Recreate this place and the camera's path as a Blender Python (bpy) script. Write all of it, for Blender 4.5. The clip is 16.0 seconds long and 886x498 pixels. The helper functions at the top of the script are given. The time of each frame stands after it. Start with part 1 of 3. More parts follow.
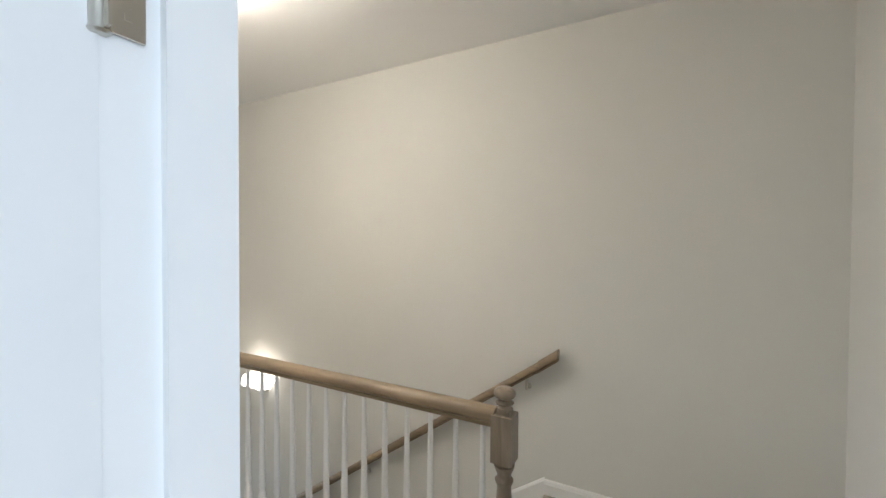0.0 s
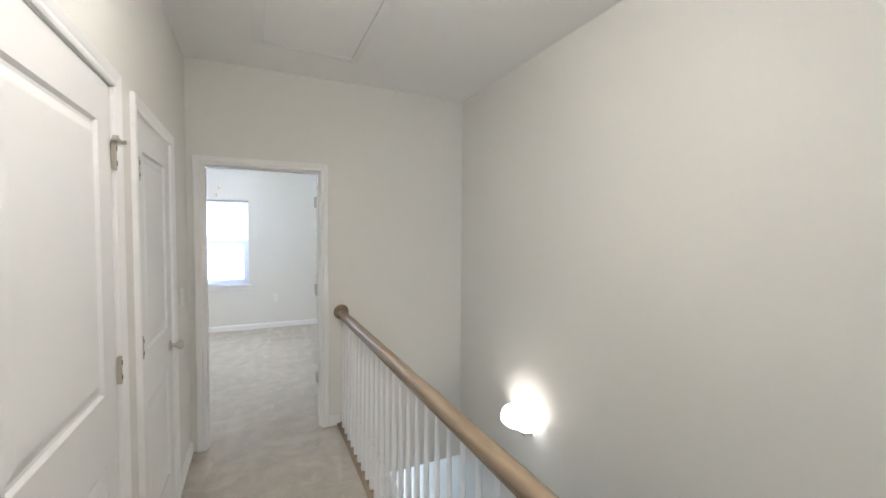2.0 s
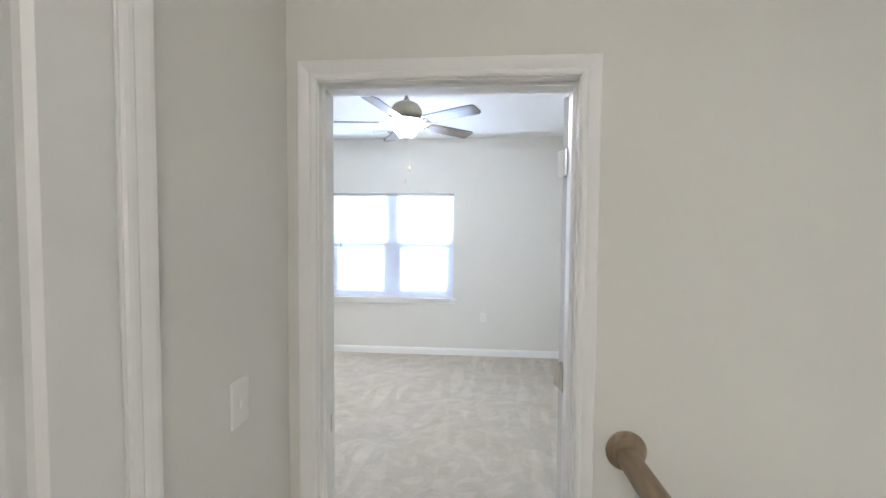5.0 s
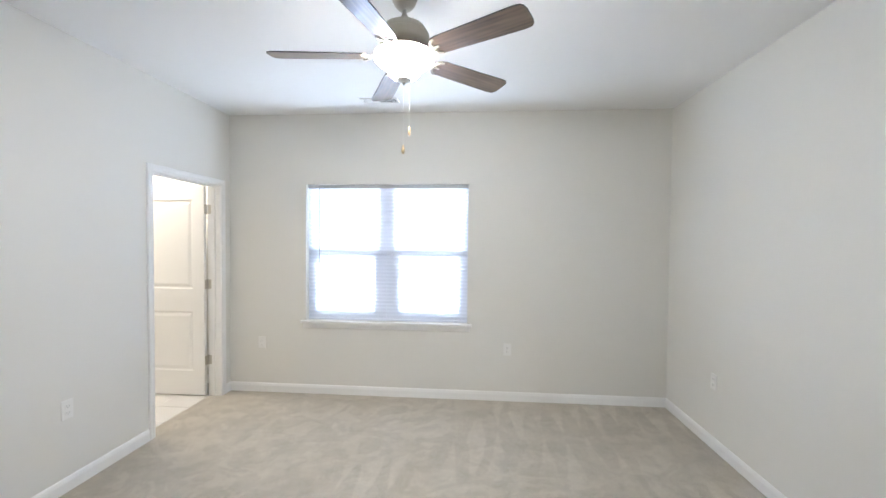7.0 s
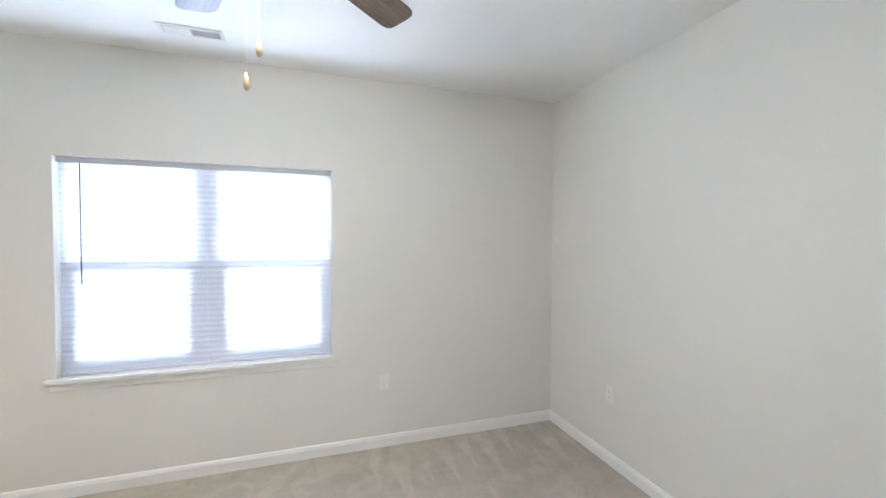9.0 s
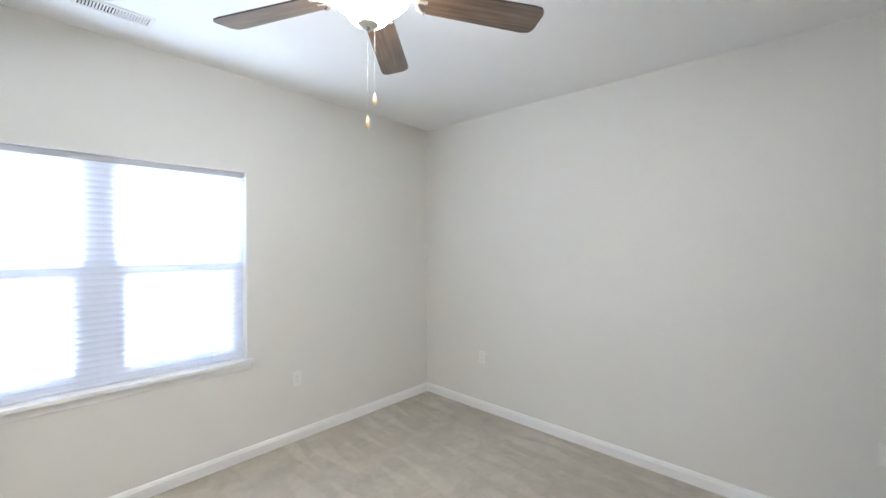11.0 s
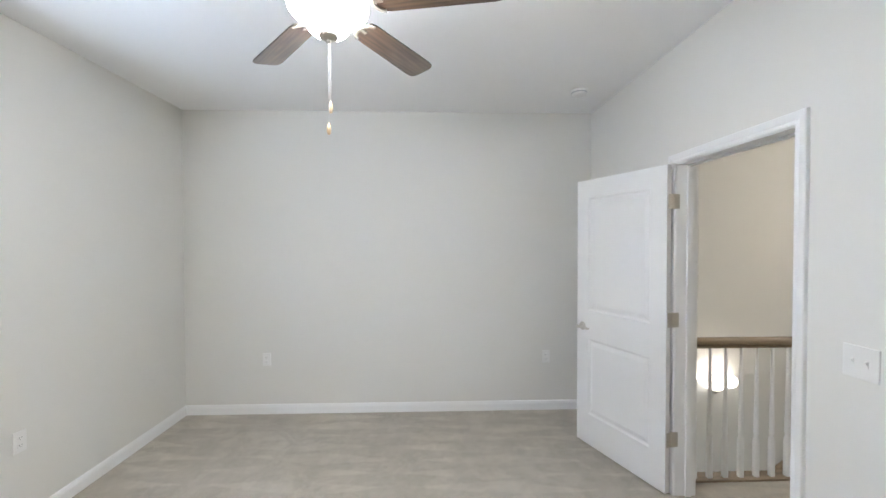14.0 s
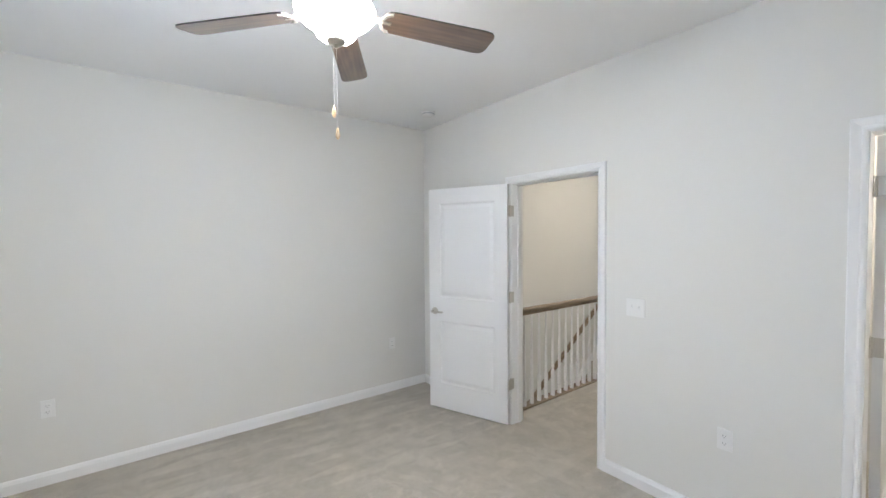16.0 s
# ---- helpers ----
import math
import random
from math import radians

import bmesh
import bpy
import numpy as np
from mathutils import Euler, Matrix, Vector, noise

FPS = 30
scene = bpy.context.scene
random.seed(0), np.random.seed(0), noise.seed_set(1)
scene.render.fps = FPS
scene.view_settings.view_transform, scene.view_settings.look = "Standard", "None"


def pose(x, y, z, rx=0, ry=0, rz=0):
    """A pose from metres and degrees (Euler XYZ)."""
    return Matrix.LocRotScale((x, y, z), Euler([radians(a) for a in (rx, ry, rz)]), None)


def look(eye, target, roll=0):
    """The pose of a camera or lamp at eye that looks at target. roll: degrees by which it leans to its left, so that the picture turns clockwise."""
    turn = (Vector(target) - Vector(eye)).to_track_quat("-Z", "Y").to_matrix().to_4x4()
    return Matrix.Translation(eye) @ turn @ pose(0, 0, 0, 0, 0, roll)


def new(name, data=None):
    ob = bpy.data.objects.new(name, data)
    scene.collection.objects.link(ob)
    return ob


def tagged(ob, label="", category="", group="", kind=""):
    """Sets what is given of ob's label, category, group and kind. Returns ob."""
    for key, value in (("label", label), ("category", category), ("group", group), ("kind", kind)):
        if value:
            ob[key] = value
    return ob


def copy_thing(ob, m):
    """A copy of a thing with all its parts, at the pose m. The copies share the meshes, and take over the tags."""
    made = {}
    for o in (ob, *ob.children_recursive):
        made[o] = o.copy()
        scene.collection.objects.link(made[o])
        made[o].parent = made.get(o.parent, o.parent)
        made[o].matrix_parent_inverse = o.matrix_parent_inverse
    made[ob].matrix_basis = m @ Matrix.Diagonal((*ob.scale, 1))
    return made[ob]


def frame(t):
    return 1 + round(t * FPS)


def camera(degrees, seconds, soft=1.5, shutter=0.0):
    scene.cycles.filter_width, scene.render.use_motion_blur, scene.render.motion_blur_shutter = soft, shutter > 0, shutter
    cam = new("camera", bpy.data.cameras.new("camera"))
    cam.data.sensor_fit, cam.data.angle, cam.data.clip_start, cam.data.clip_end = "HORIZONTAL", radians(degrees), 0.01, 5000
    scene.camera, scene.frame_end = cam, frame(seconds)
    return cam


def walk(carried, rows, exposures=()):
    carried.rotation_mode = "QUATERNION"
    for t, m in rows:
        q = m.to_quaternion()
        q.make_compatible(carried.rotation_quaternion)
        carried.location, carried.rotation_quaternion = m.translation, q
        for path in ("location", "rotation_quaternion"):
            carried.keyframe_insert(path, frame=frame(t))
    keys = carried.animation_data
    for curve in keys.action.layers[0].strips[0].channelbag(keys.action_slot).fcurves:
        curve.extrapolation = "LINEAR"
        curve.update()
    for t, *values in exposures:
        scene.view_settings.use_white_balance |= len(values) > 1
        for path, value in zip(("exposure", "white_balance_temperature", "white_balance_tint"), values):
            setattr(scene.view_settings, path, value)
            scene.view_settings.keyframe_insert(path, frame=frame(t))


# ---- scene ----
cam = camera(95.9, 16.0, soft=1.5)
PATH = [
    (0, (0.107, -0.311, 1.512), (1.869, 0.635, 1.476), 0.3),
    (0.3, (0.225, -0.254, 1.512), (1.863, 0.893, 1.472), 0.9),
    (0.5, (0.294, -0.199, 1.522), (1.854, 1.052, 1.484), 0.5),
    (1, (0.494, -0.012, 1.566), (1.828, 1.478, 1.497), 0.3),
    (1.5, (0.652, 0.239, 1.571), (1.756, 1.904, 1.498), 0.2),
    (2, (0.776, 0.536, 1.565), (1.625, 2.345, 1.489), 0.3),
    (2.5, (0.873, 0.858, 1.57), (1.444, 2.773, 1.491), 0.4),
    (3, (0.946, 1.207, 1.562), (1.244, 3.183, 1.487), 0.5),
    (3.5, (0.962, 1.565, 1.56), (1.045, 3.562, 1.48), 0.7),
    (4, (0.972, 1.902, 1.584), (0.916, 3.899, 1.491), 0.5),
    (4.5, (0.966, 2.247, 1.588), (0.816, 4.239, 1.497), 0.5),
    (7, (0.737, 3.829, 1.555), (0.582, 5.822, 1.504), 0.5),
    (7.5, (0.73, 4.11, 1.561), (0.693, 6.109, 1.512), 0.6),
    (8, (0.716, 4.37, 1.579), (0.87, 6.364, 1.526), 0.4),
    (8.5, (0.666, 4.57, 1.574), (1.061, 6.53, 1.527), 0.5),
    (9, (0.529, 4.672, 1.599), (1.163, 6.567, 1.543), 0.3),
    (11.5, (-0.732, 4.681, 1.578), (0.899, 5.838, 1.555), 0.1),
    (12, (-0.922, 4.717, 1.581), (0.839, 5.665, 1.557), -0.0),
    (12.5, (-1.052, 4.835, 1.58), (0.813, 5.556, 1.555), -0.0),
    (13, (-1.13, 5.028, 1.571), (0.813, 5.501, 1.549), -0.1),
    (13.5, (-1.152, 5.242, 1.58), (0.836, 5.459, 1.548), -0.2),
    (14, (-1.157, 5.454, 1.576), (0.842, 5.387, 1.54), -0.1),
    (14.5, (-1.151, 5.703, 1.595), (0.813, 5.326, 1.553), -0.3),
    (15, (-1.13, 5.96, 1.597), (0.752, 5.285, 1.549), -0.4),
    (15.5, (-1.136, 6.204, 1.591), (0.627, 5.26, 1.543), -0.2),
    (16, (-1.088, 6.445, 1.608), (0.503, 5.236, 1.547), -0.4),
]
EXPOSURES = [(0.0, 0.60, 5800, 10), (0.5, 0.60, 5750, 10), (1.0, 0.60, 5560, 10), (2.0, 0.64, 5420, 10), (4.5, 0.72, 5380, 10), (7.0, 0.47, 5780, 10), (16.0, 0.56, 5690, 10)]
walk(cam, [(t, look(eye, target, roll)) for t, eye, target, roll in PATH], EXPOSURES)

# ---- light ----
world = bpy.data.worlds.new("sky")
scene.world = world
world.use_nodes = True
sky = world.node_tree.nodes.new("ShaderNodeTexSky")
sky.sky_type = "NISHITA"
sky.sun_disc = False
sky.sun_elevation, sky.sun_rotation = radians(40), radians(150)
back = world.node_tree.nodes["Background"]
world.node_tree.links.new(sky.outputs[0], back.inputs[0])
back.inputs[1].default_value = 0.12

DAY = (0.80, 0.90, 1.0)
BULB = (1.0, 0.85, 0.67)


def area_lamp(name, eye, target, sx, sy, watts, color):
    d = bpy.data.lights.new(name, "AREA")
    d.shape, d.size, d.size_y, d.energy, d.color = "RECTANGLE", sx, sy, watts, color
    ob = new(name, d)
    ob.matrix_world = look(eye, target)
    return ob


def bulb(name, place, watts, color, radius=0.04):
    d = bpy.data.lights.new(name, "POINT")
    d.energy, d.color, d.shadow_soft_size = watts, color, radius
    ob = new(name, d)
    ob.location = place
    return ob


area_lamp("daylight_bedroom", (-0.122, 7.812, 1.406), (-0.122, 5.0, 1.406), 1.60, 1.35, 84, DAY)
area_lamp("daylight_behind", (-0.95, -3.05, 1.4), (-0.95, 0, 1.4), 1.4, 1.35, 45, DAY)
area_lamp("daylight_downstairs", (1.95, 6.9, -1.6), (1.95, 3.0, -1.6), 1.0, 1.8, 36, DAY)
bulb("bulb_sconce", (2.390, 2.785, 0.300), 1.9, BULB, 0.03)
bulb("bulb_bath", (-2.75, 7.3, 2.45), 50, BULB, 0.12)
bulb("bulb_closet", (-1.25, 3.15, 2.45), 26, BULB, 0.08)


# ---- materials ----
def material(name, color, rough=0.6, metal=0.0, var=0.06, big=0.8, fine=220.0, bump=0.05, bump_dist=0.002, color2=None, spec=0.5):
    """A plain surface with broad and fine variation and a fine relief."""
    m = bpy.data.materials.new(name)
    m.use_nodes = True
    nt = m.node_tree
    b = nt.nodes["Principled BSDF"]
    b.inputs["Roughness"].default_value, b.inputs["Metallic"].default_value = rough, metal
    b.inputs["Specular IOR Level"].default_value = spec
    tc = nt.nodes.new("ShaderNodeTexCoord")
    n1 = nt.nodes.new("ShaderNodeTexNoise")
    n1.inputs["Scale"].default_value, n1.inputs["Detail"].default_value = big, 4
    n2 = nt.nodes.new("ShaderNodeTexNoise")
    n2.inputs["Scale"].default_value, n2.inputs["Detail"].default_value = fine, 3
    mix = nt.nodes.new("ShaderNodeMix")
    mix.data_type = "RGBA"
    c2 = color2 or tuple(c * (1 - var) for c in color)
    mix.inputs["A"].default_value, mix.inputs["B"].default_value = (*color, 1), (*c2, 1)
    add = nt.nodes.new("ShaderNodeMath")
    add.operation = "MULTIPLY_ADD"
    add.inputs[1].default_value = 0.35
    bp = nt.nodes.new("ShaderNodeBump")
    bp.inputs["Strength"].default_value, bp.inputs["Distance"].default_value = bump, bump_dist
    L = nt.links.new
    L(tc.outputs["Object"], n1.inputs["Vector"])
    L(tc.outputs["Object"], n2.inputs["Vector"])
    L(n2.outputs["Fac"], add.inputs[0])
    L(n1.outputs["Fac"], add.inputs[2])
    L(add.outputs[0], mix.inputs["Factor"])
    L(mix.outputs["Result"], b.inputs["Base Color"])
    L(n2.outputs["Fac"], bp.inputs["Height"])
    L(bp.outputs["Normal"], b.inputs["Normal"])
    return m


def wood(name, dark, light, along, rough=0.35, scale=14.0, coat=0.0, bands=0.0):
    """Stained wood with grain that runs along one axis (0, 1 or 2)."""
    m = bpy.data.materials.new(name)
    m.use_nodes = True
    nt = m.node_tree
    b = nt.nodes["Principled BSDF"]
    tc = nt.nodes.new("ShaderNodeTexCoord")
    mp = nt.nodes.new("ShaderNodeMapping")
    stretch = [scale, scale, scale]
    stretch[along] = scale * 0.12
    mp.inputs["Scale"].default_value = stretch
    n1 = nt.nodes.new("ShaderNodeTexNoise")
    n1.inputs["Scale"].default_value, n1.inputs["Detail"].default_value, n1.inputs["Distortion"].default_value = 1.6, 6, 0.8
    wv = nt.nodes.new("ShaderNodeTexWave")
    wv.bands_direction = "XYZ"[(along + 1) % 3]
    wv.inputs["Scale"].default_value, wv.inputs["Distortion"].default_value, wv.inputs["Detail"].default_value = 1.1, 7.0, 3
    mul = nt.nodes.new("ShaderNodeMath")
    mul.operation = "MULTIPLY_ADD"
    ramp = nt.nodes.new("ShaderNodeValToRGB")
    ramp.color_ramp.elements[0].position, ramp.color_ramp.elements[1].position = 0.32, 0.68 + 0.8 * bands
    ramp.color_ramp.elements[0].color, ramp.color_ramp.elements[1].color = (*dark, 1), (*light, 1)
    bp = nt.nodes.new("ShaderNodeBump")
    bp.inputs["Strength"].default_value, bp.inputs["Distance"].default_value = 0.15, 0.001
    b.inputs["Roughness"].default_value = rough
    b.inputs["Coat Weight"].default_value = coat
    b.inputs["Coat Roughness"].default_value = 0.18
    L = nt.links.new
    L(tc.outputs["Object"], mp.inputs["Vector"])
    L(mp.outputs[0], n1.inputs["Vector"])
    L(mp.outputs[0], wv.inputs["Vector"])
    L(wv.outputs["Fac"], mul.inputs[0])
    mul.inputs[1].default_value = bands
    L(n1.outputs["Fac"], mul.inputs[2])
    L(mul.outputs[0], ramp.inputs[0])
    L(ramp.outputs[0], b.inputs["Base Color"])
    L(mul.outputs[0], bp.inputs["Height"])
    L(bp.outputs["Normal"], b.inputs["Normal"])
    return m


def carpet_material():
    """Cut-pile beige carpet: tufts, mottling and wedge-shaped vacuum strokes where the pile lies over."""
    m = bpy.data.materials.new("beige_carpet")
    m.use_nodes = True
    nt = m.node_tree
    N, L = nt.nodes.new, nt.links.new
    b = nt.nodes["Principled BSDF"]
    b.inputs["Roughness"].default_value = 0.95
    b.inputs["Specular IOR Level"].default_value = 0.1
    b.inputs["Sheen Weight"].default_value = 0.25
    tc = N("ShaderNodeTexCoord")

    def noise(scale, detail, rough=0.5, distortion=0.0, vector=None):
        n = N("ShaderNodeTexNoise")
        n.inputs["Scale"].default_value, n.inputs["Detail"].default_value = scale, detail
        n.inputs["Roughness"].default_value, n.inputs["Distortion"].default_value = rough, distortion
        L(vector or tc.outputs["Object"], n.inputs["Vector"])
        return n.outputs["Fac"]

    def calc(op, a, b_=0.0, c=0.0):
        n = N("ShaderNodeMath")
        n.operation = op
        for k, v in enumerate((a, b_, c)):
            if isinstance(v, (int, float)):
                n.inputs[k].default_value = v
            else:
                L(v, n.inputs[k])
        return n.outputs[0]

    def soft_step(v, lo, hi):
        n = N("ShaderNodeMapRange")
        n.interpolation_type = "SMOOTHSTEP"
        n.inputs["From Min"].default_value, n.inputs["From Max"].default_value = lo, hi
        L(v, n.inputs["Value"])
        return n.outputs["Result"]

    def strokes(width, length, angle, shift):
        """Rows of tapering strokes: each strip has its own start along the pull."""
        mp = N("ShaderNodeMapping")
        mp.inputs["Rotation"].default_value = (0, 0, radians(angle))
        mp.inputs["Location"].default_value = (shift, shift * 1.7, 0)
        L(tc.outputs["Object"], mp.inputs["Vector"])
        sep = N("ShaderNodeSeparateXYZ")
        L(mp.outputs[0], sep.inputs[0])
        wob = noise(1.3, 2, 0.5, 0.0, mp.outputs[0])
        frizz = noise(38.0, 2, 0.6, 0.0, mp.outputs[0])
        u = calc("MULTIPLY_ADD", wob, 0.7, calc("DIVIDE", sep.outputs["X"], width))
        strip = calc("FLOOR", u)
        rnd = N("ShaderNodeTexWhiteNoise")
        rnd.noise_dimensions = "1D"
        L(strip, rnd.inputs["W"])
        along = calc("ADD", calc("DIVIDE", sep.outputs["Y"], length), calc("MULTIPLY", rnd.outputs["Value"], 0.6))
        taper = calc("PINGPONG", along, 0.5)
        across = calc("ABSOLUTE", calc("SUBTRACT", calc("FRACT", u), 0.5))
        d = calc("SUBTRACT", taper, across)
        return soft_step(calc("MULTIPLY_ADD", frizz, 0.28, calc("SUBTRACT", d, 0.18)), -0.05, 0.07)

    tuft = noise(260, 3)
    mott = noise(5.5, 8, 0.74)
    place = N("ShaderNodeSeparateXYZ")
    L(tc.outputs["Object"], place.inputs[0])
    patch = soft_step(calc("MULTIPLY_ADD", place.outputs["X"], 0.06, noise(0.75, 3)), 0.46, 0.58)
    scuff = soft_step(noise(3.4, 4, 0.6, 1.6), 0.50, 0.56)
    pull = strokes(0.17, 1.35, 3, 0.3)
    cross = strokes(0.26, 1.2, 66, 1.9)
    lay = N("ShaderNodeMix")
    L(patch, lay.inputs["Factor"])
    L(calc("MULTIPLY_ADD", cross, 0.25, calc("MULTIPLY", scuff, 0.65)), lay.inputs["A"])
    broken = soft_step(noise(1.7, 3, 0.55), 0.38, 0.58)
    L(calc("MULTIPLY_ADD", pull, calc("MULTIPLY_ADD", broken, 0.75, 0.20), calc("MULTIPLY", scuff, 0.40)), lay.inputs["B"])
    tone = calc("MULTIPLY_ADD", tuft, 0.30, calc("MULTIPLY_ADD", lay.outputs["Result"], 0.17, calc("MULTIPLY", mott, 0.70)))
    ramp = N("ShaderNodeValToRGB")
    ramp.color_ramp.elements[0].position, ramp.color_ramp.elements[1].position = 0.22, 1.0
    ramp.color_ramp.elements[0].color, ramp.color_ramp.elements[1].color = (*CARPET_DARK, 1), (*CARPET_LIGHT, 1)
    L(tone, ramp.inputs[0])
    L(ramp.outputs[0], b.inputs["Base Color"])
    bp = N("ShaderNodeBump")
    bp.inputs["Strength"].default_value, bp.inputs["Distance"].default_value = 0.7, 0.006
    L(tuft, bp.inputs["Height"])
    L(bp.outputs["Normal"], b.inputs["Normal"])
    return m


def glow(name, color, strength):
    m = bpy.data.materials.new(name)
    m.use_nodes = True
    b = m.node_tree.nodes["Principled BSDF"]
    b.inputs["Base Color"].default_value = (0.85, 0.83, 0.78, 1)
    b.inputs["Roughness"].default_value = 0.3
    b.inputs["Emission Color"].default_value = (*color, 1)
    b.inputs["Emission Strength"].default_value = strength
    return m


def glass_material():
    m = bpy.data.materials.new("window_glass")
    m.use_nodes = True
    b = m.node_tree.nodes["Principled BSDF"]
    b.inputs["Base Color"].default_value = (1, 1, 1, 1)
    b.inputs["Roughness"].default_value = 0.0
    b.inputs["Transmission Weight"].default_value = 1.0
    b.inputs["IOR"].default_value = 1.45
    return m


def slat_material():
    m = bpy.data.materials.new("blind_vinyl")
    m.use_nodes = True
    nt = m.node_tree
    b = nt.nodes["Principled BSDF"]
    b.inputs["Base Color"].default_value = (0.84, 0.87, 0.95, 1)
    b.inputs["Roughness"].default_value = 0.45
    tr = nt.nodes.new("ShaderNodeBsdfTranslucent")
    tr.inputs[0].default_value = (0.78, 0.85, 1.0, 1)
    mx = nt.nodes.new("ShaderNodeMixShader")
    mx.inputs[0].default_value = 0.12
    out = nt.nodes["Material Output"]
    nt.links.new(b.outputs[0], mx.inputs[1])
    nt.links.new(tr.outputs[0], mx.inputs[2])
    nt.links.new(mx.outputs[0], out.inputs[0])
    return m


CARPET_DARK, CARPET_LIGHT = (0.308, 0.276, 0.220), (0.640, 0.590, 0.500)
WALL = material("greige_wall_paint", (0.775, 0.762, 0.716), 0.75, var=0.04, big=0.6, fine=180, bump=0.06)
CEIL = material("white_ceiling_paint", (0.90, 0.895, 0.88), 0.85, var=0.03, big=0.5, fine=120, bump=0.08)
TRIM = material("white_trim_paint", (0.87, 0.865, 0.85), 0.38, var=0.03, big=2.0, fine=60, bump=0.02)
DOORP = material("white_door_paint", (0.82, 0.815, 0.80), 0.42, var=0.03, big=1.5, fine=90, bump=0.05)
CARPET = carpet_material()
RAILW = wood("taupe_stained_oak", (0.20, 0.145, 0.088), (0.32, 0.24, 0.15), 1, 0.45, 18, 0.12)
NEWELW = wood("taupe_stained_oak_post", (0.19, 0.145, 0.10), (0.31, 0.25, 0.185), 2, 0.34, 18, 0.3)
BLADEW = wood("walnut_blade", (0.045, 0.025, 0.014), (0.165, 0.098, 0.058), 0, 0.30, 13, 1.0, 0.14)
BLADEW.node_tree.nodes["Principled BSDF"].inputs["Coat IOR"].default_value = 2.0
EDGE = material("dark_blade_edge", (0.02, 0.015, 0.012), 0.5)
NICKEL = material("brushed_nickel", (0.61, 0.58, 0.52), 0.31, 1.0, var=0.1, big=6, fine=300, bump=0.03)
HINGE = material("dull_nickel", (0.56, 0.52, 0.45), 0.42, 0.9, var=0.1, big=6, fine=300, bump=0.03)
PALE = material("cream_fan_metal", (0.52, 0.49, 0.42), 0.36, 0.35, var=0.05, big=5)
IRON = material("antique_fan_bracket", (0.32, 0.29, 0.24), 0.40, 0.5, var=0.1, big=5)
PLATE = material("white_plastic_plate", (0.83, 0.82, 0.79), 0.35, var=0.02, bump=0.0)
SLOT = material("dark_slot", (0.04, 0.04, 0.04), 0.7)
SOCKET = material("shaded_socket_slot", (0.34, 0.33, 0.31), 0.7)
GREY = material("grey_louvre", (0.50, 0.50, 0.51), 0.5)
TILE = material("white_floor_tile", (0.74, 0.72, 0.68), 0.25, var=0.08, big=5)
GROUT = material("grout", (0.5, 0.48, 0.45), 0.9)
PULLW = wood("light_pull_wood", (0.55, 0.38, 0.20), (0.72, 0.54, 0.32), 2, 0.45, 40)
BOWL = glow("lit_frosted_glass", (1.0, 0.94, 0.86), 96.0)
SCONCE = glow("lit_alabaster_glass", (1.0, 0.88, 0.72), 2.6)
DOME = glow("lit_ceiling_dome", (1.0, 0.85, 0.67), 60.0)
GLASS = glass_material()
SLAT = slat_material()
VINYL = material("white_vinyl_frame", (0.80, 0.81, 0.83), 0.35, var=0.02)
WAND = material("grey_wand", (0.13, 0.135, 0.15), 0.3)


# ---- mesh tools ----
def box(bm, x0, x1, y0, y1, z0, z1):
    v = [bm.verts.new(p) for p in ((x0, y0, z0), (x1, y0, z0), (x1, y1, z0), (x0, y1, z0), (x0, y0, z1), (x1, y0, z1), (x1, y1, z1), (x0, y1, z1))]
    for f in ((3, 2, 1, 0), (4, 5, 6, 7), (0, 1, 5, 4), (1, 2, 6, 5), (2, 3, 7, 6), (3, 0, 4, 7)):
        bm.faces.new([v[i] for i in f])
    return v


def boxes(*bs, bevel=0.0):
    bm = bmesh.new()
    for b in bs:
        box(bm, *b)
    if bevel:
        bmesh.ops.bevel(bm, geom=bm.edges[:], offset=bevel, segments=2, affect="EDGES", profile=0.6)
    return bm


def lathe(rows, n=32, center=(0, 0), arc=360.0, start=0.0):
    """Rows of (radius, z), turned round a vertical axis."""
    bm = bmesh.new()
    full = arc >= 360
    count = n if full else n + 1
    rings = []
    for r, z in rows:
        ring = []
        for i in range(count):
            a = radians(start + arc * i / n)
            ring.append(bm.verts.new((center[0] + r * math.cos(a), center[1] + r * math.sin(a), z)))
        rings.append(ring)
    for a, b in zip(rings, rings[1:]):
        for i in range(n):
            j = (i + 1) % count
            bm.faces.new((a[i], a[j], b[j], b[i]))
    if full:
        bm.faces.new(rings[0][::-1])
        bm.faces.new(rings[-1])
    bmesh.ops.recalc_face_normals(bm, faces=bm.faces[:])
    return bm


def sweep(profile, p0, p1, side):
    """A closed profile of (across, up) drawn from p0 to p1; side is the unit vector of 'across'."""
    bm = bmesh.new()
    s, up = Vector(side), Vector((0, 0, 1))
    a = [bm.verts.new(Vector(p0) + s * u + up * v) for u, v in profile]
    b = [bm.verts.new(Vector(p1) + s * u + up * v) for u, v in profile]
    n = len(profile)
    for i in range(n):
        bm.faces.new((a[i], a[(i + 1) % n], b[(i + 1) % n], b[i]))
    bm.faces.new(a[::-1])
    bm.faces.new(b)
    bmesh.ops.recalc_face_normals(bm, faces=bm.faces[:])
    return bm


def mesh_of(name, bm, mat, smooth=False):
    me = bpy.data.meshes.new(name)
    bm.normal_update()
    bm.to_mesh(me)
    bm.free()
    me.materials.append(mat)
    if smooth:
        for p in me.polygons:
            p.use_smooth = True
        me.set_sharp_from_angle(angle=radians(38))
    return me


